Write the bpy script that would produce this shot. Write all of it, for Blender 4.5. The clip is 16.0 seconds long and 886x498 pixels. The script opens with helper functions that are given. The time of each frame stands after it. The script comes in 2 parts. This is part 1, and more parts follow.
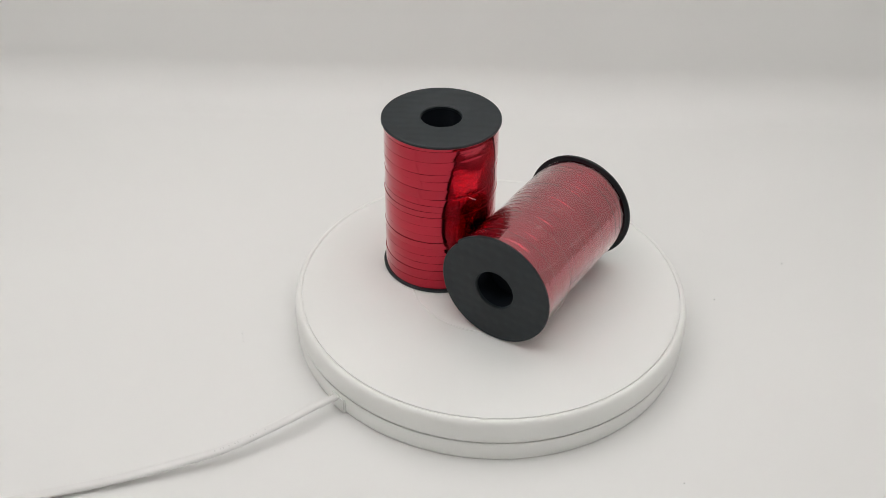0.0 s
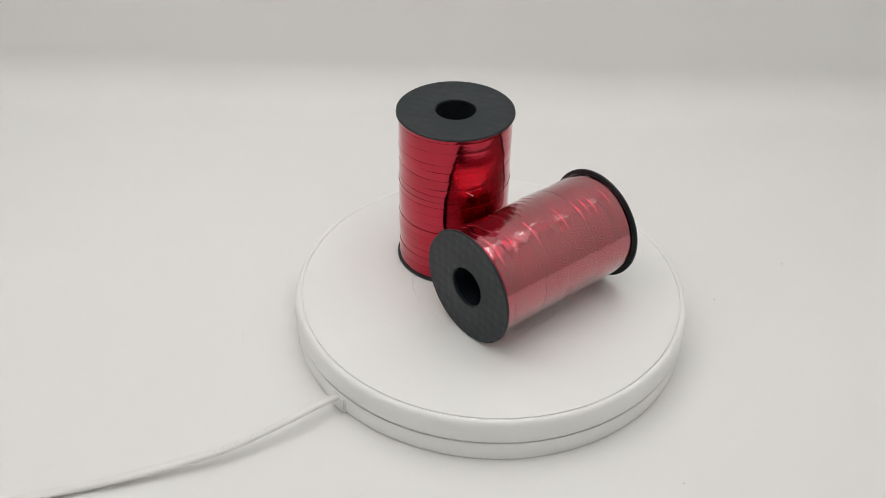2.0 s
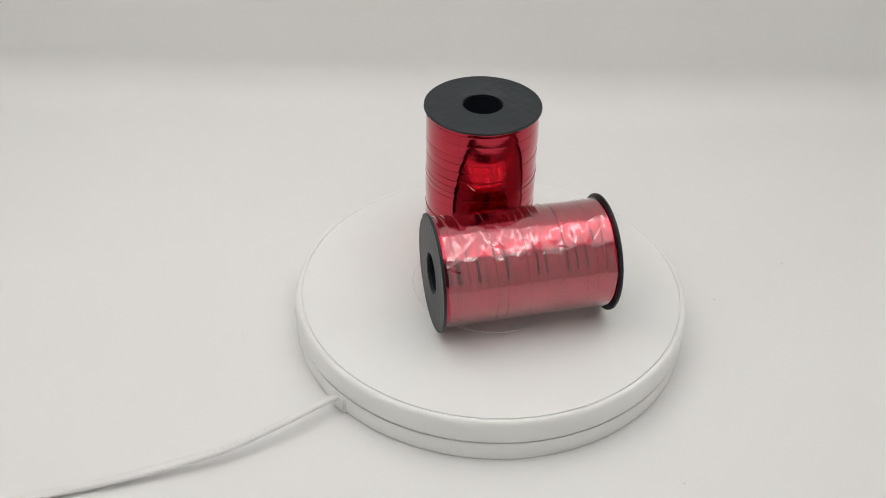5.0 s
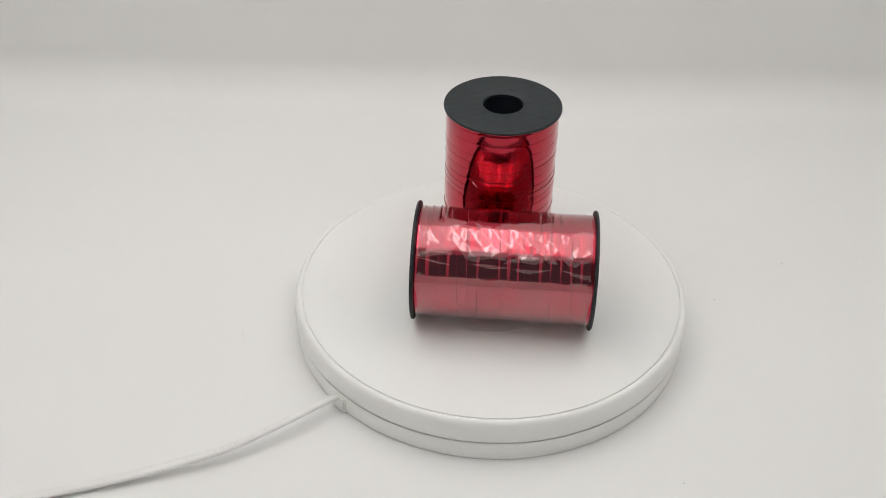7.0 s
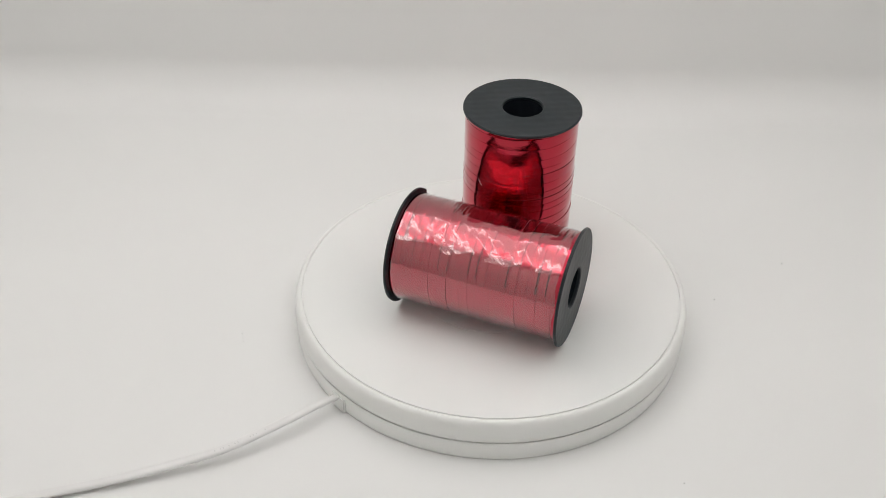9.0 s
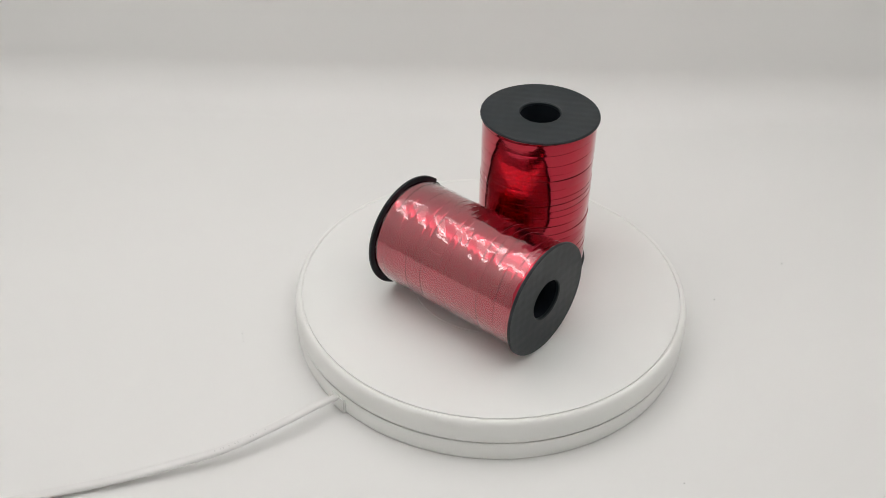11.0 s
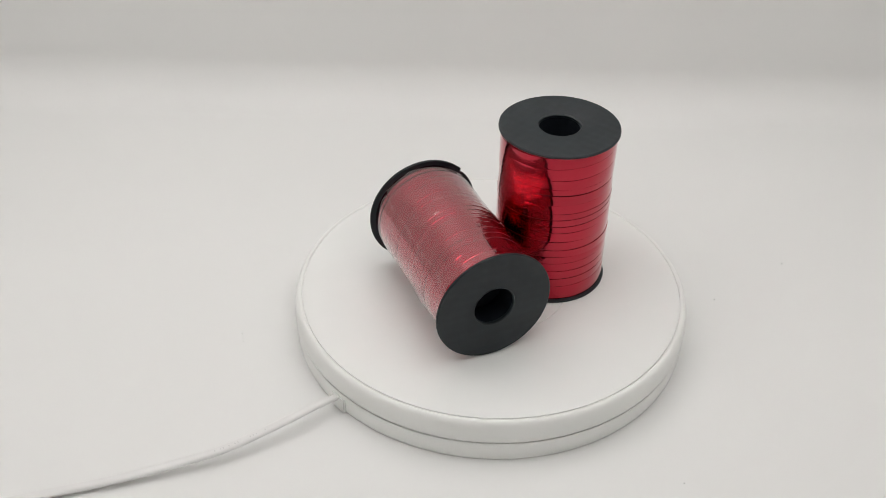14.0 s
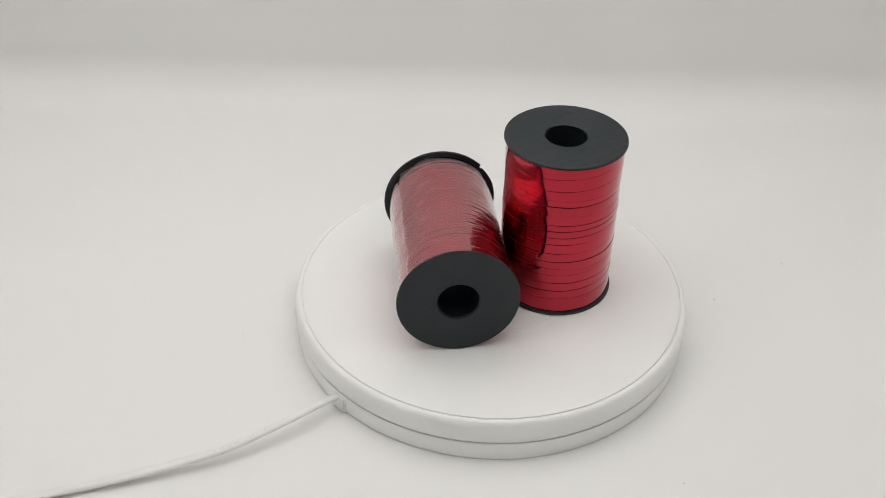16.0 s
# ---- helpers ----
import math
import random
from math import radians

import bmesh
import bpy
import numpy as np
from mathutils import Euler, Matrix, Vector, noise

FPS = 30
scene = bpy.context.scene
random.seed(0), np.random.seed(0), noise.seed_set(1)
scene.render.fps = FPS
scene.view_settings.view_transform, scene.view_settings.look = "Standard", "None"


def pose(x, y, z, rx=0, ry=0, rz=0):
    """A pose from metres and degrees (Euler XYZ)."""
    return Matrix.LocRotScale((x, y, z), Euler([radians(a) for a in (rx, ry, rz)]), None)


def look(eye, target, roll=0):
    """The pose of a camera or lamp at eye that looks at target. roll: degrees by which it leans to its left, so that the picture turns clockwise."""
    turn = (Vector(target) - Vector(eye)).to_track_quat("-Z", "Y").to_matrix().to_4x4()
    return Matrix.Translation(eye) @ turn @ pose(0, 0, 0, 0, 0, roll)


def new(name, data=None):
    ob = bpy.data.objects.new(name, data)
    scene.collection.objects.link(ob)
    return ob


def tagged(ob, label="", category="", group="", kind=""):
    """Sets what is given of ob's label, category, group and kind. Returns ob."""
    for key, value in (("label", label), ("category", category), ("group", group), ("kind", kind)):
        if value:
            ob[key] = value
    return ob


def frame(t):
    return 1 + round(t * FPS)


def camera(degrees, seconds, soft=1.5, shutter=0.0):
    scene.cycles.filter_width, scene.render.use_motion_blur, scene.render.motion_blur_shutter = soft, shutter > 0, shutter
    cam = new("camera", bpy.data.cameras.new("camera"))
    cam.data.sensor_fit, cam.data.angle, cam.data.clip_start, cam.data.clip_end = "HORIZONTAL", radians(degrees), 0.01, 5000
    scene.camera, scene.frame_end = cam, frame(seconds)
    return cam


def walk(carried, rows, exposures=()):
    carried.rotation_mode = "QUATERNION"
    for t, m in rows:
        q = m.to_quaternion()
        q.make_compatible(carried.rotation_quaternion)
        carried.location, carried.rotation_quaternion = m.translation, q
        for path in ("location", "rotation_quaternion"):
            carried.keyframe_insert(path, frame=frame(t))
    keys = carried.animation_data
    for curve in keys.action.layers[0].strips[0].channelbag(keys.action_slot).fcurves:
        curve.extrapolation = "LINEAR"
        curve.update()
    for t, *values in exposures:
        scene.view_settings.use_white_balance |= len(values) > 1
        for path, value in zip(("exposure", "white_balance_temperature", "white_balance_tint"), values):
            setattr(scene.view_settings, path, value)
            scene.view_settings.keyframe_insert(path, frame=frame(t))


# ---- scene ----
cam = camera(46.126, 16.0, soft=0.5)
EYE = (0.0, -0.42338, 0.36188)
YAW, PITCH = -0.0587, 0.64364
AIM = (EYE[0] + math.sin(YAW) * math.cos(PITCH), EYE[1] + math.cos(YAW) * math.cos(PITCH), EYE[2] - math.sin(PITCH))
STAND = look(EYE, AIM, 0.918)
walk(cam, [(0.0, STAND), (16.0, STAND)])

# ---- light: a white light tent with a glowing diffuser in its roof, in a dim room ----
PANEL_GLOW = 0.925
scene.view_settings.exposure = 0.0
world = bpy.data.worlds.new("room_air")
world.use_nodes = True
world.node_tree.nodes["Background"].inputs["Color"].default_value = (0.9, 0.95, 1.0, 1)
world.node_tree.nodes["Background"].inputs["Strength"].default_value = 0.09
scene.world = world

# ---- plan (metres) ----
TOP = 0.0242            # height of the platter's face
SPIN = -0.153           # radians a second, clockwise from above
SPOOL_L, FLANGE_R, HOLE_R = 0.0865, 0.02904, 0.00996
TALL_L = 0.0868         # the standing spool is a trifle longer
STAND_R, STAND_ANGLE = 0.03259, 2.58595
LIE_AT, LIE_TURN = (0.02342, -0.00567), 1.05302


# ---- materials ----
def material(name):
    m = bpy.data.materials.new(name)
    m.use_nodes = True
    nt = m.node_tree
    return m, nt, nt.nodes["Principled BSDF"]


def node(nt, kind, **values):
    n = nt.nodes.new(kind)
    for key, value in values.items():
        n.inputs[key.replace("_", " ")].default_value = value
    return n


def coords(nt, scale=(1, 1, 1)):
    tc = nt.nodes.new("ShaderNodeTexCoord")
    mp = nt.nodes.new("ShaderNodeMapping")
    mp.inputs["Scale"].default_value = scale
    nt.links.new(tc.outputs["Object"], mp.inputs["Vector"])
    return mp.outputs["Vector"]


def grain(nt, bsdf, base, spread, scale, bump, distance, big=9.0):
    """Two scales of noise: a faint drift of colour and a fine relief."""
    vec = coords(nt)
    fine = node(nt, "ShaderNodeTexNoise", Scale=scale, Detail=4.0, Roughness=0.6)
    wide = node(nt, "ShaderNodeTexNoise", Scale=big, Detail=2.0)
    nt.links.new(vec, fine.inputs["Vector"])
    nt.links.new(vec, wide.inputs["Vector"])
    ramp = nt.nodes.new("ShaderNodeValToRGB")
    lo = [c * (1 - spread) for c in base]
    ramp.color_ramp.elements[0].position, ramp.color_ramp.elements[1].position = 0.3, 0.7
    ramp.color_ramp.elements[0].color = (*lo, 1)
    ramp.color_ramp.elements[1].color = (*base, 1)
    nt.links.new(wide.outputs["Fac"], ramp.inputs["Fac"])
    nt.links.new(ramp.outputs["Color"], bsdf.inputs["Base Color"])
    b = node(nt, "ShaderNodeBump", Strength=bump, Distance=distance)
    nt.links.new(fine.outputs["Fac"], b.inputs["Height"])
    nt.links.new(b.outputs["Normal"], bsdf.inputs["Normal"])
    return vec, b


def make_paper():
    m, nt, b = material("white_paper")
    b.inputs["Roughness"].default_value = 0.75
    b.inputs["Specular IOR Level"].default_value = 0.3
    grain(nt, b, (0.82, 0.815, 0.805), 0.02, 900, 0.15, 0.0002, 5)
    return m


def make_fabric():
    m, nt, b = material("white_tent_fabric")
    b.inputs["Roughness"].default_value = 0.9
    grain(nt, b, (0.74, 0.735, 0.72), 0.03, 600, 0.3, 0.0004, 6)
    return m


def make_plastic():
    m, nt, b = material("white_plastic")
    b.inputs["Roughness"].default_value = 0.38
    grain(nt, b, (0.86, 0.86, 0.84), 0.015, 1500, 0.06, 0.0001, 20)
    return m


def make_mat():
    m, nt, b = material("white_platter_face")
    b.inputs["Roughness"].default_value = 0.45
    grain(nt, b, (0.84, 0.84, 0.825), 0.02, 1200, 0.08, 0.0001, 25)
    return m


def make_cord_plastic():
    m, nt, b = material("white_cord_vinyl")
    b.inputs["Roughness"].default_value = 0.42
    grain(nt, b, (0.80, 0.79, 0.78), 0.04, 700, 0.1, 0.0002, 60)
    return m


def make_black():
    """Black moulded plastic with a shallow pebbled relief."""
    m, nt, b = material("black_moulded_plastic")
    b.inputs["Roughness"].default_value = 0.45
    b.inputs["Specular IOR Level"].default_value = 0.42
    vec, fine = grain(nt, b, (0.0080, 0.0140, 0.0180), 0.25, 1800, 0.08, 0.0001, 150)
    cells = node(nt, "ShaderNodeTexVoronoi", Scale=200.0, Randomness=0.35)
    cells.feature = "SMOOTH_F1"
    cells.inputs["Smoothness"].default_value = 1.0
    nt.links.new(vec, cells.inputs["Vector"])
    b2 = node(nt, "ShaderNodeBump", Strength=0.60, Distance=0.0006)
    nt.links.new(cells.outputs["Distance"], b2.inputs["Height"])
    nt.links.new(fine.outputs["Normal"], b2.inputs["Normal"])
    nt.links.new(b2.outputs["Normal"], b.inputs["Normal"])
    return m


def make_foil(name, colour, rough, ripple, streak):
    """Red metal foil on a ribbon: a coloured mirror with slight ripples along the turns."""
    m, nt, b = material(name)
    b.inputs["Metallic"].default_value = 1.0
    b.inputs["Coat Weight"].default_value = 0.65
    b.inputs["Coat Roughness"].default_value = 0.06
    info = nt.nodes.new("ShaderNodeObjectInfo")
    ramp = nt.nodes.new("ShaderNodeValToRGB")
    ramp.color_ramp.elements[0].color = (*[c * 0.9 for c in colour], 1)
    ramp.color_ramp.elements[1].color = (*colour, 1)
    nt.links.new(info.outputs["Random"], ramp.inputs["Fac"])
    nt.links.new(ramp.outputs["Color"], b.inputs["Base Color"])
    vec = coords(nt, (1, 1, 2.5))
    wide = node(nt, "ShaderNodeTexNoise", Scale=110.0, Detail=2.0)
    fine = node(nt, "ShaderNodeTexNoise", Scale=900.0, Detail=3.0)
    for n in (wide, fine):
        nt.links.new(vec, n.inputs["Vector"])
    b1 = node(nt, "ShaderNodeBump", Strength=ripple, Distance=0.0006)
    nt.links.new(wide.outputs["Fac"], b1.inputs["Height"])
    b2 = node(nt, "ShaderNodeBump", Strength=0.05, Distance=0.0001)
    nt.links.new(fine.outputs["Fac"], b2.inputs["Height"])
    along = node(nt, "ShaderNodeTexNoise", Scale=1.0, Detail=2.0)
    nt.links.new(coords(nt, (45, 45, 420)), along.inputs["Vector"])
    b3 = node(nt, "ShaderNodeBump", Strength=streak, Distance=0.0004)
    nt.links.new(along.outputs["Fac"], b3.inputs["Height"])
    nt.links.new(b1.outputs["Normal"], b3.inputs["Normal"])
    nt.links.new(b3.outputs["Normal"], b2.inputs["Normal"])
    nt.links.new(b2.outputs["Normal"], b.inputs["Normal"])
    mr = node(nt, "ShaderNodeMapRange", To_Min=rough * 0.7, To_Max=rough * 1.5)
    nt.links.new(fine.outputs["Fac"], mr.inputs["Value"])
    nt.links.new(mr.outputs["Result"], b.inputs["Roughness"])
    return m


def make_film():
    """Thin clear shrink film: lets light straight through and mirrors a little of it."""
    m = bpy.data.materials.new("clear_shrink_film")
    m.use_nodes = True
    nt = m.node_tree
    nt.nodes.clear()
    out = nt.nodes.new("ShaderNodeOutputMaterial")
    clear = node(nt, "ShaderNodeBsdfTransparent", Color=(0.97, 0.97, 0.97, 1))
    gloss = node(nt, "ShaderNodeBsdfGlossy", Color=(1, 1, 1, 1), Roughness=0.035)
    facing = node(nt, "ShaderNodeLayerWeight", Blend=0.5)
    power = nt.nodes.new("ShaderNodeMath")
    power.operation = "POWER"
    power.inputs[1].default_value = 5.0
    twice = nt.nodes.new("ShaderNodeMath")
    twice.operation, twice.use_clamp = "MULTIPLY_ADD", True
    twice.inputs[1].default_value, twice.inputs[2].default_value = 0.885, 0.115
    mix = nt.nodes.new("ShaderNodeMixShader")
    vec = coords(nt, (1, 1, 0.5))
    n1 = node(nt, "ShaderNodeTexNoise", Scale=150.0, Detail=2.0, Distortion=0.6)
    nt.links.new(vec, n1.inputs["Vector"])
    b = node(nt, "ShaderNodeBump", Strength=0.10, Distance=0.0006)
    nt.links.new(n1.outputs["Fac"], b.inputs["Height"])
    nt.links.new(b.outputs["Normal"], gloss.inputs["Normal"])
    nt.links.new(b.outputs["Normal"], facing.inputs["Normal"])
    nt.links.new(facing.outputs["Facing"], power.inputs[0])
    nt.links.new(power.outputs["Value"], twice.inputs[0])
    nt.links.new(twice.outputs["Value"], mix.inputs["Fac"])
    nt.links.new(clear.outputs["BSDF"], mix.inputs[1])
    nt.links.new(gloss.outputs["BSDF"], mix.inputs[2])
    nt.links.new(mix.outputs["Shader"], out.inputs["Surface"])
    return m


def make_glow():
    """A diffuser with soft bright bands under the lamp strips behind it."""
    m, nt, b = material("glowing_diffuser")
    b.inputs["Base Color"].default_value = (0.8, 0.8, 0.8, 1)
    b.inputs["Emission Color"].default_value = (1.0, 0.981, 0.960, 1)
    rows = node(nt, "ShaderNodeTexVoronoi", Scale=5.0, Randomness=0.0)
    nt.links.new(coords(nt, (1, 0, 0)), rows.inputs["Vector"])
    band = node(nt, "ShaderNodeMapRange", From_Min=0.02, From_Max=0.17, To_Min=PANEL_GLOW * 4.8, To_Max=PANEL_GLOW)
    band.interpolation_type = "SMOOTHSTEP"
    nt.links.new(rows.outputs["Distance"], band.inputs["Value"])
    nt.links.new(band.outputs["Result"], b.inputs["Emission Strength"])
    return m


def make_dark(name, base, rough=0.7):
    m, nt, b = material(name)
    b.inputs["Roughness"].default_value = rough
    grain(nt, b, base, 0.2, 60, 0.1, 0.001, 3)
    return m


PAPER, FABRIC, PLASTIC, MAT = make_paper(), make_fabric(), make_plastic(), make_mat()
CORD, BLACK, FILM, GLOW = make_cord_plastic(), make_black(), make_film(), make_glow()
FOIL = make_foil("red_metallic_foil", (0.455, 0.0085, 0.031), 0.095, 0.13, 0.06)
CREASED = make_foil("red_metallic_foil_under_film", (0.47, 0.016, 0.047), 0.10, 0.09, 0.36)
# ribbon red darkened: the shade between turns is put into the colour
CORE = make_dark("ribbon_red_darkened_for_gap_shade", (0.16, 0.007, 0.014), 0.4)
TUBE = make_dark("black_tube_plastic", (0.0085, 0.0115, 0.0165), 0.8)
PLUG = make_dark("dull_black_hole_fill", (0.0100, 0.0128, 0.0180), 0.85)
for dull in (PLUG, TUBE):
    dull.node_tree.nodes["Principled BSDF"].inputs["Specular IOR Level"].default_value = 0.15
TABLE = make_dark("dark_table_wood", (0.10, 0.075, 0.055), 0.5)
PRINT = make_dark("faint_grey_print", (0.72, 0.71, 0.70), 0.5)
SPECK = make_dark("dark_dust", (0.06, 0.05, 0.05))


# ---- mesh helpers ----
def finish(name, bm, mat, parent=None, label="", smooth=True, angle=35):
    me = bpy.data.meshes.new(name)
    bmesh.ops.recalc_face_normals(bm, faces=bm.faces[:])
    lim = radians(angle)
    for f in bm.faces:
        f.smooth = smooth
    for e in bm.edges:
        if len(e.link_faces) == 2 and e.calc_face_angle(0) > lim:
            e.smooth = False
    bm.to_mesh(me)
    bm.free()
    me.materials.append(mat)
    ob = new(name, me)
    if parent is not None:
        ob.parent = parent
    if label:
        tagged(ob, label)
    return ob


def part(name, bm, mat, parent, label=""):
    return finish(name, bm, mat, parent, label)


def box(bm, lo, hi):
    vs = [bm.verts.new((x, y, z)) for x in (lo[0], hi[0]) for y in (lo[1], hi[1]) for z in (lo[2], hi[2])]
    for q in ((0, 1, 3, 2), (4, 6, 7, 5), (0, 4, 5, 1), (2, 3, 7, 6), (0, 2, 6, 4), (1, 5, 7, 3)):
        bm.faces.new([vs[i] for i in q])
    return vs


def lathe(bm, profile, segs=128, closed=False, wobble=None):
    """Turn a profile of (radius, height) about z; a radius of 0 ends in a pole."""
    rings = []
    for r, z in profile:
        if r < 1e-7:
            rings.append([bm.verts.new((0, 0, z))])
        else:
            ring = []
            for i in range(segs):
                a = 2 * math.pi * i / segs
                rr, zz = (r, z) if wobble is None else wobble(r, z, a)
                ring.append(bm.verts.new((rr * math.cos(a), rr * math.sin(a), zz)))
            rings.append(ring)
    pairs = list(zip(rings, rings[1:]))
    if closed:
        pairs.append((rings[-1], rings[0]))
    for a, b in pairs:
        for i in range(segs):
            j = (i + 1) % segs
            if len(a) == 1:
                bm.faces.new((a[0], b[i], b[j]))
            elif len(b) == 1:
                bm.faces.new((a[i], b[0], a[j]))
            else:
                bm.faces.new((a[i], b[i], b[j], a[j]))


def empty(name, label, category, group=""):
    e = new(name)
    e.empty_display_size = 0.02
    return tagged(e, label, category, group)


# ---- the light tent ----
HALF, FRONT, BACK, ROOF = 0.43, -0.40, 0.27, 0.64


def sweep_sheet():
    """One white sheet: flat floor, a round bend, then upright to the roof."""
    bend, start = 0.030, 0.2070
    line = [(FRONT, 0.0), (-0.2, 0.0), (0.0, 0.0), (0.15, 0.0)]
    for i in range(25):
        a = math.pi / 2 * i / 24
        line.append((start + bend * math.sin(a), bend * (1 - math.cos(a))))
    line += [(start + bend, 0.3), (start + bend, 0.45), (start + bend, ROOF - 0.01)]
    bm = bmesh.new()
    rows = []
    nx = 12
    for i, (y, z) in enumerate(line):
        y0, z0 = line[max(i - 1, 0)]
        y1, z1 = line[min(i + 1, len(line) - 1)]
        d = math.hypot(y1 - y0, z1 - z0)
        ny, nz = (z1 - z0) / d, -(y1 - y0) / d
        rows.append([[bm.verts.new((-HALF + 2 * HALF * k / nx, y + s * ny, z + s * nz)) for k in range(nx + 1)] for s in (0, 0.002)])
    for a, b in zip(rows, rows[1:]):
        for k in range(nx):
            bm.faces.new((a[0][k], a[0][k + 1], b[0][k + 1], b[0][k]))
            bm.faces.new((a[1][k], b[1][k], b[1][k + 1], a[1][k + 1]))
        for k in (0, nx):
            bm.faces.new((a[0][k], b[0][k], b[1][k], a[1][k]))
    for r in (rows[0], rows[-1]):
        for k in range(nx):
            bm.faces.new((r[0][k], r[1][k], r[1][k + 1], r[0][k + 1]))
    ob = finish("backdrop", bm, PAPER)
    tagged(ob, "seamless white paper backdrop sweeping up from the floor", "backdrop", kind="structure")


def tent_shell():
    t = 0.004
    for name, x0, x1 in (("wall_west", -HALF - t - 0.002, -HALF - 0.002), ("wall_east", HALF + 0.002, HALF + t + 0.002)):
        bm = bmesh.new()
        box(bm, (x0, FRONT, -0.002), (x1, BACK, ROOF))
        tagged(finish(name, bm, FABRIC, smooth=False), "white fabric side wall of the light tent", "tent wall", kind="structure")
    # the front cloth with an upright opening for the lens
    bm = bmesh.new()
    ow, z0, z1 = 0.135, 0.10, 0.56
    ys = (FRONT - 0.006, FRONT - 0.002)
    box(bm, (-HALF, ys[0], -0.002), (-ow, ys[1], ROOF))
    box(bm, (ow, ys[0], -0.002), (HALF, ys[1], ROOF))
    box(bm, (-ow, ys[0], -0.002), (ow, ys[1], z0))
    box(bm, (-ow, ys[0], z1), (ow, ys[1], ROOF))
    tagged(finish("wall_south", bm, FABRIC, smooth=False), "white front cloth of the light tent with a tall opening", "tent wall", kind="structure")
    bm = bmesh.new()
    box(bm, (-HALF - 0.01, FRONT - 0.01, ROOF + 0.002), (HALF + 0.01, BACK + 0.01, ROOF + 0.008))
    tagged(finish("ceiling", bm, FABRIC, smooth=False), "white fabric roof of the light tent", "tent roof", kind="structure")
    bm = bmesh.new()
    box(bm, (-0.43, -0.33, ROOF - 0.014), (0.37, 0.230, ROOF - 0.004))
    tagged(finish("light_panel", bm, GLOW, smooth=False), "glowing white diffuser panel under the tent roof", "light panel", kind="structure")


def room():
    bm = bmesh.new()
    box(bm, (-0.9, -1.3, -0.035), (0.9, 0.7, -0.006))
    tagged(finish("tabletop", bm, TABLE, smooth=False), "dark wooden table under the light tent", "table", kind="structure")


sweep_sheet()
tent_shell()
for side in [o for o in scene.objects if o.get("kind") == "structure"]:
    side.rotation_euler.z = radians(2.25)
room()


# ---- the turntable ----
def turntable():
    top = empty("turntable", "round white plastic motorised display turntable with a power cord", "turntable")
    bm = bmesh.new()
    lathe(bm, [(0, 0.0), (0.0992, 0.0), (0.1002, 0.0006), (0.1006, 0.0030), (0.1009, 0.0100), (0.1005, 0.0107), (0.0985, 0.0109), (0, 0.0109)], 192)
    base = part("base", bm, PLASTIC, top)
    bm = bmesh.new()
    lathe(bm, [(0, 0.0113), (0.0985, 0.0113), (0.1004, 0.0116), (0.1009, 0.0123), (0.1010, 0.0150), (0.1008, 0.0195), (0.1002, 0.0220),
               (0.0994, 0.0232), (0.0986, 0.0237), (0.0979, 0.0237), (0.0975, 0.0235), (0.0973, 0.0231), (0, 0.0228)], 192)
    platter = part("platter", bm, PLASTIC, top, "white plastic rotating rim of the turntable")
    bm = bmesh.new()
    lathe(bm, [(0, 0.0230), (0.0970, 0.0230), (0.09705, 0.0234), (0.0969, 0.0238), (0.0963, TOP - 0.00025), (0.0954, TOP - 0.00005), (0.0946, TOP),
               (0.0404, TOP), (0.0402, TOP - 0.0003), (0.0399, TOP - 0.0003), (0.0397, TOP), (0, TOP)], 192)
    part("platter_disc", bm, MAT, platter, "flat white platter face with a fine inner ring")
    # the socket and its cord
    out = Vector((-0.0700, -0.0740, 0)).normalized()
    m = Matrix.Translation((0, 0, 0)) @ Matrix.Rotation(math.atan2(out.y, out.x), 4, "Z")
    bm = bmesh.new()
    vs = box(bm, (0.094, -0.0046, 0.0003), (0.1017, 0.0050, 0.0094))
    bmesh.ops.bevel(bm, geom=bm.edges[:], offset=0.0006, segments=2, affect="EDGES")
    bmesh.ops.transform(bm, matrix=m, verts=bm.verts[:])
    part("socket", bm, PLASTIC, base, "small square cord socket on the base")
    return top, platter


def sweep_tube(bm, pts, rx, rz, segs=24, narrow=0.0):
    """A tube along the points, oval, with its sides drawn in by a share towards its end."""
    rings = []
    wide = rx
    for i, p in enumerate(pts):
        rx = wide * (1 - narrow * i / (len(pts) - 1))
        d = (pts[min(i + 1, len(pts) - 1)] - pts[max(i - 1, 0)]).normalized()
        side = d.cross(Vector((0, 0, 1))).normalized()
        up = side.cross(d).normalized()
        ring = []
        for k in range(segs):
            a = 2 * math.pi * k / segs
            waist = 1 - 0.28 * abs(math.sin(a)) ** 3
            ring.append(bm.verts.new(p + side * rx * math.cos(a) + up * rz * waist * math.sin(a)))
        rings.append(ring)
    for a, b in zip(rings, rings[1:]):
        for k in range(segs):
            bm.faces.new((a[k], a[(k + 1) % segs], b[(k + 1) % segs], b[k]))
    bm.faces.new(rings[0])
    bm.faces.new(rings[-1][::-1])


def smooth_line(knots, n=10):
    out = []
    P = [Vector(k) for k in knots]
    for i in range(len(P) - 1):
        p0, p1, p2, p3 = P[max(i - 1, 0)], P[i], P[i + 1], P[min(i + 2, len(P) - 1)]
        for k in range(n):
            t = k / n
            out.append(0.5 * ((2 * p1) + (p2 - p0) * t + (2 * p0 - 5 * p1 + 4 * p2 - p3) * t * t + (3 * p1 - p0 - 3 * p2 + p3) * t ** 3))
    out.append(P[-1])
    return out


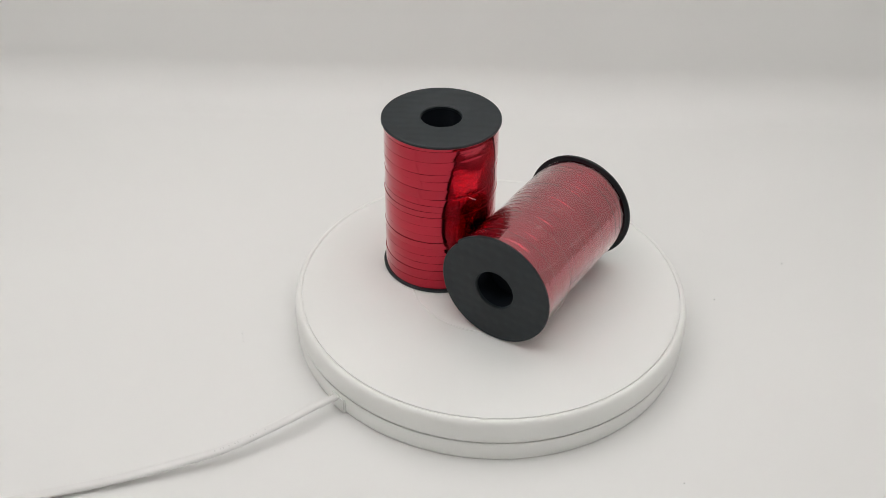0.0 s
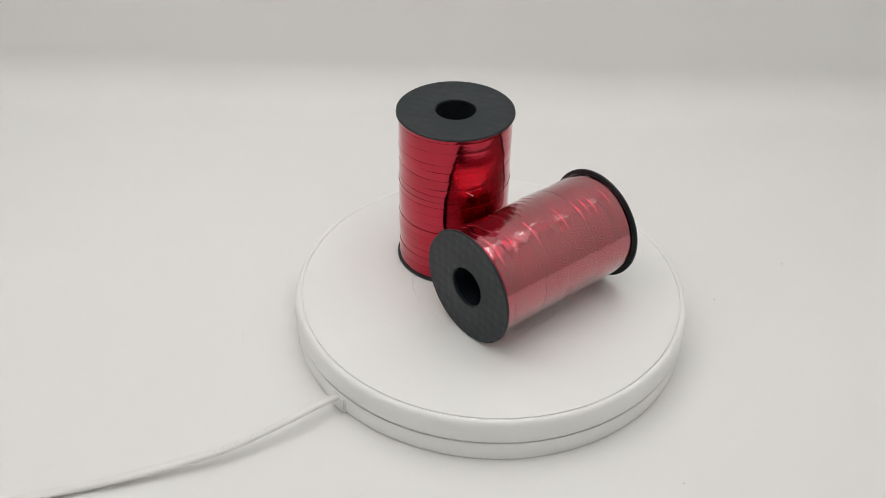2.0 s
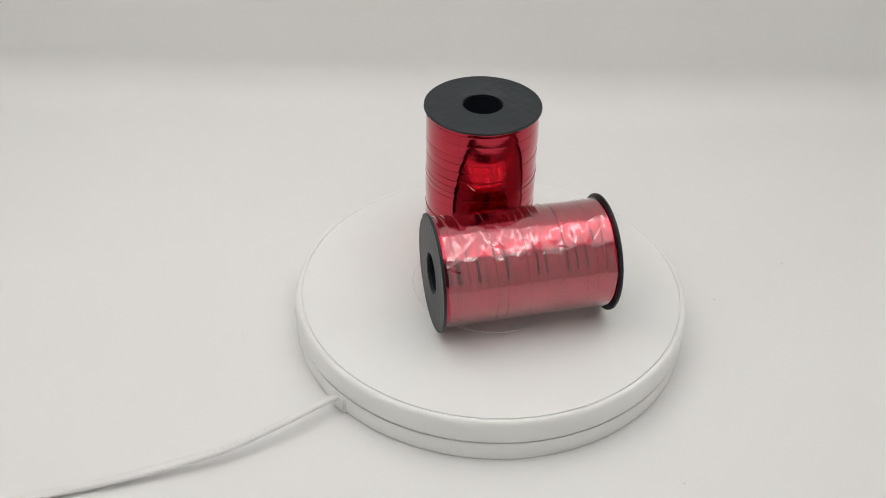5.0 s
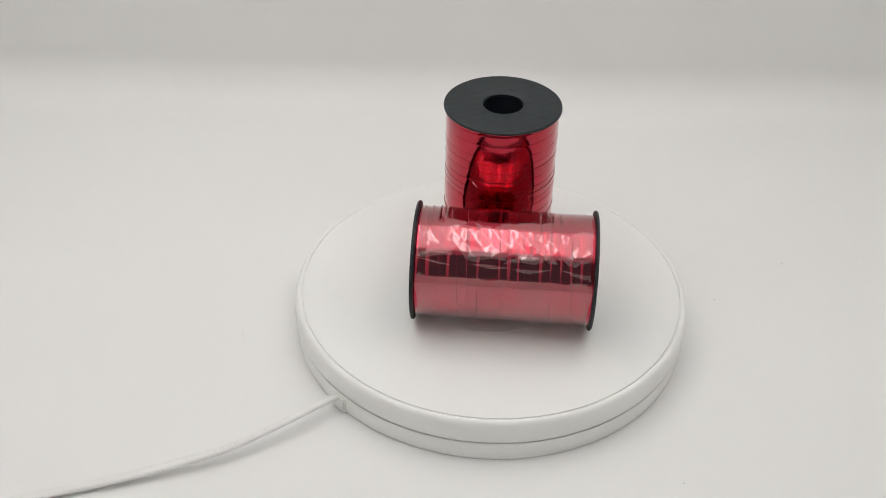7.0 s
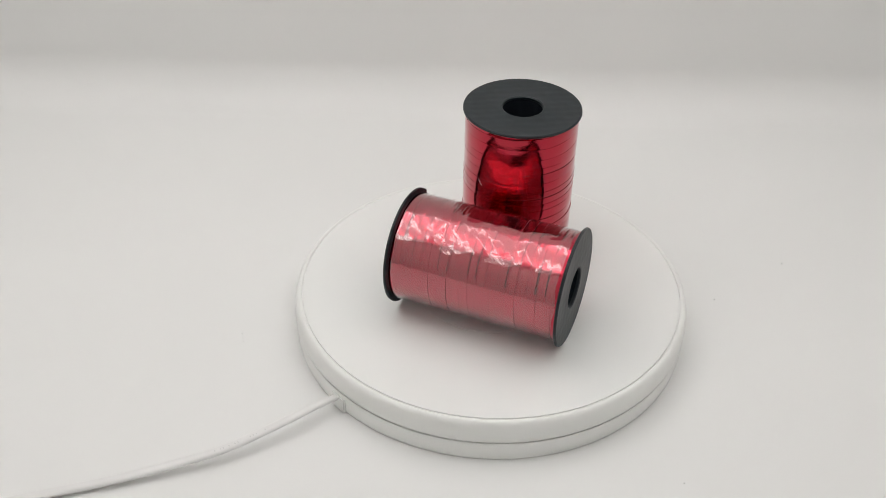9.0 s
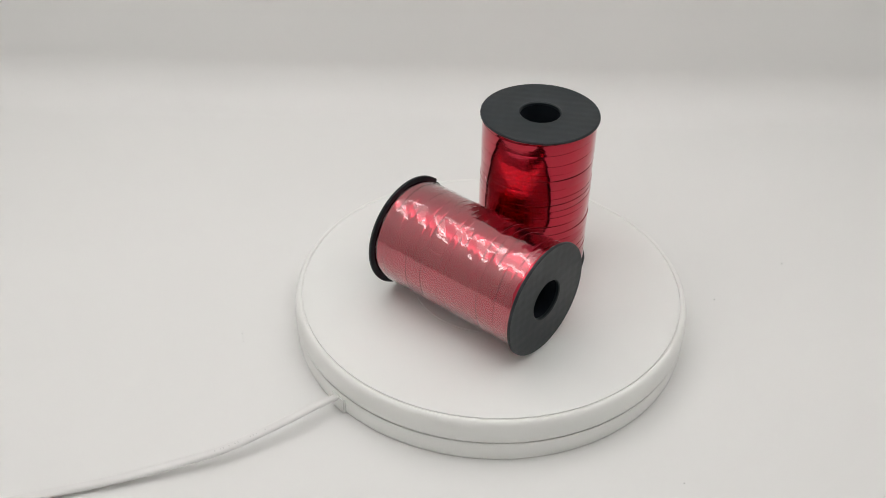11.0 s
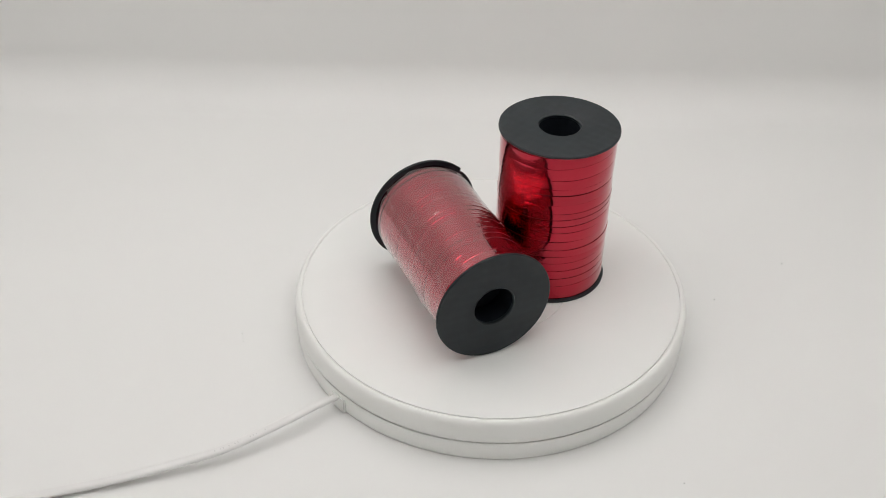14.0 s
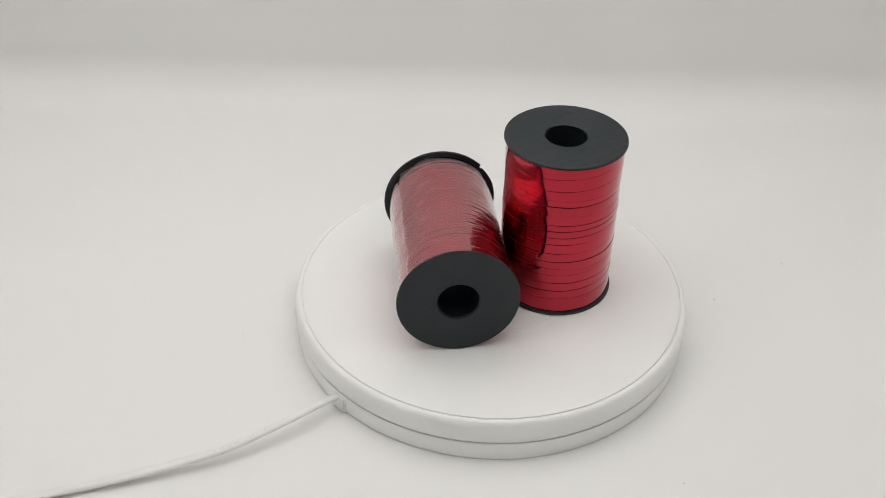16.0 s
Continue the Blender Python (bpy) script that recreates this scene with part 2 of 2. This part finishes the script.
def power_cord(parent):
    knots = [(-0.2600, -0.1621, 0.0016), (-0.2142, -0.1457, 0.0016), (-0.1904, -0.1374, 0.0020), (-0.1612, -0.1277, 0.0032), (-0.1383, -0.1190, 0.0048),
             (-0.1151, -0.1087, 0.0066), (-0.0922, -0.0931, 0.0090), (-0.0808, -0.0832, 0.0091), (-0.0732, -0.0758, 0.0080), (-0.0690, -0.0718, 0.0074)]
    bm = bmesh.new()
    sweep_tube(bm, smooth_line(knots), 0.0026, 0.0017, narrow=0.27)
    cord = part("power_cord", bm, CORD, parent, "white vinyl power cord")
    # worn print that cannot be read: short bars along the top
    rng = random.Random(9)
    line = [p for p in smooth_line(knots, 40) if -0.120 < p.x < -0.098]
    bm = bmesh.new()
    for i in range(0, len(line) - 2, 2):
        if rng.random() < 0.3:
            continue
        d = (line[i + 1] - line[i]).normalized()
        side = d.cross(Vector((0, 0, 1))).normalized()
        c = line[i] + side * 0.0004 + Vector((0, 0, 0.00142))
        w, k = 0.00022, rng.uniform(0.0003, 0.0005)
        lo = [bm.verts.new(c + d * a * w + side * b * k) for a, b in ((-1, -1), (1, -1), (1, 1), (-1, 1))]
        hi = [bm.verts.new(v.co + Vector((0, 0, 0.00008))) for v in lo]
        bm.faces.new(hi)
        for j in range(4):
            bm.faces.new((lo[j], lo[(j + 1) % 4], hi[(j + 1) % 4], hi[j]))
    part("print_bars", bm, PRINT, cord, "faint grey worn print")


# ---- the ribbon spools ----
def nick(r, z, a):
    """A small chip out of the rim, with the rim a little lower past it."""
    d = math.degrees(math.atan2(math.sin(a - radians(313)), math.cos(a - radians(313))))
    if r < FLANGE_R * 0.9 or not -26 < d < 5:
        return r, z
    cut = 0.0007 * max(0.0, 1 - abs(d + 2) / 3) + (0.0008 * (1 + d / 26) if d < 0 else -0.0003 * (1 - d / 5))
    return r - cut, z


def flange(bm, z0, z1, outward, R, chip=None):
    """A thin disc with a bored centre; outward is +1 where its outer face looks up the axis."""
    zi, zo = (z0, z1) if outward > 0 else (z1, z0)
    s = 1 if outward > 0 else -1
    H = HOLE_R
    lathe(bm, [(H, zi), (R - 0.0016, zi), (R - 0.0004, zi + s * 0.0002), (R, zi + s * 0.0006), (R - 0.0001, zo - s * 0.0003), (R - 0.0005, zo),
               (R - 0.0030, zo - s * 0.00012), (H + 0.0016, zo - s * 0.00012), (H + 0.0006, zo), (H, zo - s * 0.0004)], 240, closed=True, wobble=chip)


def turn_edges(rng, z_lo, z_hi, pitch, uneven):
    """Heights at which one turn of the ribbon hands over to the next: visible widths vary where turns overlap."""
    zs = [z_lo - pitch * 1.2]
    while zs[-1] < z_hi:
        zs.append(zs[-1] + pitch * rng.uniform(1 - uneven, 1 + uneven))
    zs.append(zs[-1] + pitch)
    return zs


def winding(rng, edges, k, z_lo, z_hi, radius, lip, jog, shift, drop, tight):
    """One turn of the ribbon: it climbs by its own visible width, with uneven edges that gape in places."""
    bm = bmesh.new()
    segs = 128
    cone = rng.uniform(-0.00006, 0.00009) * min(1.0, drop / 0.0002)
    dr = rng.uniform(-1, 1) * min(0.00012, drop * 1.5)
    p1, p2, p3 = (rng.uniform(0, 6.28) for _ in range(3))
    gape, thin = rng.uniform(0.2, 1.0) * lip, rng.uniform(tight, tight + 0.5)
    slack = min(0.00004, drop * 0.2) * rng.uniform(0.3, 1.0)
    rows = []
    for i in range(segs + 1):
        f = i / segs
        a = 2 * math.pi * f + shift
        # every edge swings a little about its climb; neighbours share the same swing
        lo = edges[k] + (edges[k + 1] - edges[k]) * f + jog[k] * math.sin(math.pi * f) * math.sin(2 * a + k)
        hi = edges[k + 1] + (edges[k + 2] - edges[k + 1]) * f + jog[k + 1] * math.sin(math.pi * f) * math.sin(2 * a + k + 1)
        open_here = max(0.0, math.sin(a + p1) * 0.7 + 0.3 * math.sin(3 * a + p2) - thin) / (1 - thin + 0.2)
        gap = drop * 0.2 + gape * min(1.0, open_here)
        b, t = min(max(lo + gap, z_lo), z_hi), min(max(hi, z_lo), z_hi)
        r = radius + dr + 0.00005 * math.sin(2 * a + p3) + slack * (math.sin(7 * a + p1) + 0.6 * math.sin(13 * a + p2))
        ca, sa = math.cos(a), math.sin(a)
        w = t - b
        prof = ((r - drop, b), (r + cone - 0.00001, b + w * 0.015), (r + cone * 0.5 + 0.00001, b + w * 0.35),
                (r - cone * 0.4 + 0.00001, b + w * 0.75), (r - cone - 0.00001, t - w * 0.01), (r - drop, t))
        rows.append([bm.verts.new((q * ca, q * sa, z)) for q, z in prof])
    for a, b in zip(rows, rows[1:]):
        for j in range(5):
            bm.faces.new((a[j], b[j], b[j + 1], a[j + 1]))
    bmesh.ops.remove_doubles(bm, verts=bm.verts[:], dist=2e-6)
    return bm


def spool(label, length, radius, rim, seed, lip, uneven, shift, drop, tight, foil, chip=None):
    rng = random.Random(seed)
    top = empty("ribbon_spool", label, "ribbon spool", "ribbon spools on the turntable")
    h, th = length / 2, 0.0017
    for s in (1, -1):
        bm = bmesh.new()
        flange(bm, *((h - th, h) if s > 0 else (-h, -h + th)), s, rim, chip if s < 0 else None)
        part("flange", bm, BLACK, top, "black plastic end disc with a round hole")
    bm = bmesh.new()
    lathe(bm, [(HOLE_R, -h + th), (HOLE_R + 0.0012, -h + th), (HOLE_R + 0.0012, h - th), (HOLE_R, h - th)], 64, closed=True)
    tube = part("core_tube", bm, TUBE, top, "black plastic core tube")
    # discs added deep in the bore so that the hole looks evenly dark
    for s in (1, -1):
        bm = bmesh.new()
        lathe(bm, [(0, s * (h - 0.0130)), (HOLE_R - 0.0005, s * (h - 0.0130)), (HOLE_R - 0.0001, s * (h - 0.0134)), (HOLE_R - 0.0001, s * (h - 0.0146)), (0, s * (h - 0.0146))], 48)
        part("plug", bm, PLUG, tube, "dull black plug added so that the hole looks evenly dark")
    bm = bmesh.new()
    lathe(bm, [(HOLE_R + 0.0014, -h + th), (radius - 0.0005, -h + th), (radius - 0.0005, h - th), (HOLE_R + 0.0014, h - th)], 96, closed=True)
    part("inner_layers", bm, CORE, top, "inner layers of ribbon, coloured dark for the shade in the gaps")
    z_lo, z_hi = -h + th + 0.0002, h - th - 0.0002
    edges = turn_edges(rng, z_lo, z_hi, 0.0046, uneven)
    jog = [rng.uniform(0.0, 0.0005) for _ in edges]
    for k in range(len(edges) - 2):
        bm = winding(rng, edges, k, z_lo, z_hi, radius, lip, jog, shift, drop, tight)
        if len(bm.faces) > 60:
            part("ribbon_turn", bm, foil, top)
        else:
            bm.free()
    return top


def zigzag(x):
    """A wave of straight flanks between -1 and 1."""
    return abs((x % 1.0) - 0.5) * 4 - 1


def hump(a, middle, width):
    return math.exp(-(math.atan2(math.sin(a - middle), math.cos(a - middle)) / width) ** 2)


def wrap(parent, radius):
    """Loose clear film round the ribbon: crumpled in facets along one side, gathered in fine folds on another."""
    bm = bmesh.new()
    h = SPOOL_L / 2 - 0.0030
    na, nz = 560, 300
    rows = []
    for j in range(nz + 1):
        row = []
        z = -h + 2 * h * j / nz
        ends = math.exp(-((h - abs(z)) / 0.004) ** 2)
        for i in range(na):
            a = 2 * math.pi * i / na - math.pi
            ca, sa = math.cos(a), math.sin(a)
            p = Vector((ca * 0.03, sa * 0.03, z))
            w1, w2 = noise.noise(p * 42), noise.noise(p * 42 + Vector((7, 3, 0)))
            u, v = a * radius + w1 * 0.006, z + w2 * 0.006
            # facets between sharp creases
            crumple = zigzag((u * 0.80 + v * 0.60) / 0.0135) * 0.00026 + zigzag((u * 0.55 - v * 0.83) / 0.0102 + 0.3) * 0.00021
            crumple += zigzag((u * 0.98 - v * 0.15) / 0.0190 + 0.6) * 0.00022 + zigzag((u * 0.25 + v * 0.97) / 0.0066) * 0.00006
            slack = hump(a, 0.46, 0.42) * (0.65 + 0.6 * noise.noise(p * 40 + Vector((0, 5, 2)))) + 0.30 * hump(a, -1.15, 0.35)
            # folds that run round the spool and fade
            folds = max(0.0, zigzag((z + 0.0022 * w1 + 0.0012 * a) / 0.0036)) ** 2 * 0.00042
            gather = hump(a, -0.70, 0.50) * max(0.0, 0.45 + noise.noise(p * 45 + Vector((1, 1, 8))))
            gather += 0.30 * hump(a, 1.75, 0.5) * max(0.0, noise.noise(p * 60))
            # two creases along the spool with the film stretched flat between them
            a1 = 0.30 + 0.13 * noise.noise(Vector((3, 1, z * 95))) + 0.05 * noise.noise(Vector((8, 1, z * 330)))
            a2 = 0.94 + 0.06 * noise.noise(Vector((5, 2, z * 60))) + 1.2 * z
            x = (a - a1) / (a2 - a1)
            if x < 0:
                tent = math.exp(x * 4.5)
            elif x > 1:
                tent = math.exp((1 - x) * 13)
            else:
                tent = 1 - 0.75 * math.sin(math.pi * x)
            tent *= 0.00070 * (0.8 + 0.5 * noise.noise(Vector((1, 9, z * 70))))
            soft = abs(noise.noise(p * 55)) * 0.00016
            lift = 0.00010 + soft + 0.00042 * min(slack, 1.2) + crumple * (0.06 + 1.0 * slack + 0.22 * ends) + folds * gather + tent
            r = radius + max(0.00005, lift)
            edge = 0.0013 * noise.noise(Vector((ca * 2.6, sa * 2.6, 5 if z > 0 else -5))) * (abs(z) / h) ** 10
            row.append(bm.verts.new((r * ca, r * sa, z + edge)))
        rows.append(row)
    for a, b in zip(rows, rows[1:]):
        for i in range(na):
            k = (i + 1) % na
            bm.faces.new((a[i], a[k], b[k], b[i]))
    part("shrink_film", bm, FILM, parent, "wrinkled clear plastic shrink film")


TURNTABLE, PLATTER = turntable()
power_cord(TURNTABLE)
STANDING = spool("spool of shiny red metallic curling ribbon standing upright on the platter", TALL_L, 0.0282, 0.0294, 11, 0.0005, 0.42, 2.79, 0.00025, 0.0, FOIL)
LYING = spool("film-wrapped spool of red metallic ribbon lying on the platter", SPOOL_L, 0.0266, FLANGE_R, 23, 0.0006, 0.45, math.pi, 0.00005, 0.10, CREASED, nick)
wrap(LYING, 0.02672)


def loose_strand(parent, radius):
    """A fine pale sliver of ribbon that stands off the turns."""
    knots = []
    for deg, z, off in ((303, 0.0127, 0.0), (305, 0.0121, 0.0002), (307, 0.0115, 0.0004), (310, 0.0107, 0.0008)):
        a = radians(deg)
        knots.append(((radius + off) * math.cos(a), (radius + off) * math.sin(a), z))
    bm = bmesh.new()
    sweep_tube(bm, smooth_line(knots, 6), 0.00006, 0.00006, 6)
    part("loose_strand", bm, CORD, parent, "fine pale sliver of frayed ribbon")


loose_strand(STANDING, 0.0282)


def specks():
    rng = random.Random(4)
    spots = ((-0.1274, -0.0242, 0.0003), (-0.1255, -0.0301, 0.0002), (0.1227, 0.0246, 0.0003), (-0.3030, 0.1990, 0.0003), (0.1659, 0.0607, 0.0004), (0.0912, -0.1070, 0.00025))
    for x, y, r in spots:
        bm = bmesh.new()
        bmesh.ops.create_icosphere(bm, subdivisions=1, radius=r)
        for v in bm.verts:
            v.co = Vector((v.co.x * rng.uniform(0.8, 1.5), v.co.y * rng.uniform(0.7, 1.1), v.co.z * 0.5 + r * 0.4))
        ob = finish("dust_speck", bm, SPECK)
        ob.location = (x, y, 0.0)
        tagged(ob, "tiny dark dust speck lying on the white sheet", "dust speck", "dust specks")


specks()


# ---- what moves: the platter turns evenly and carries both spools ----
def motions():
    times = [0.5 * i for i in range(33)]
    walk(PLATTER, [(t, Matrix.Rotation(SPIN * t, 4, "Z")) for t in times])
    at = Matrix.Translation((STAND_R * math.cos(STAND_ANGLE), STAND_R * math.sin(STAND_ANGLE), TOP + TALL_L / 2 + 0.0001))
    walk(STANDING, [(t, Matrix.Rotation(SPIN * t, 4, "Z") @ at) for t in times])
    axis = Vector((math.cos(LIE_TURN), math.sin(LIE_TURN), 0))
    up = Vector((0, 0, 1))
    side = axis.cross(up)
    m = Matrix((up, side, axis)).transposed().to_4x4()
    lie = Matrix.Translation((*LIE_AT, TOP + FLANGE_R + 0.0001)) @ m
    walk(LYING, [(t, Matrix.Rotation(SPIN * t, 4, "Z") @ lie) for t in times])


motions()
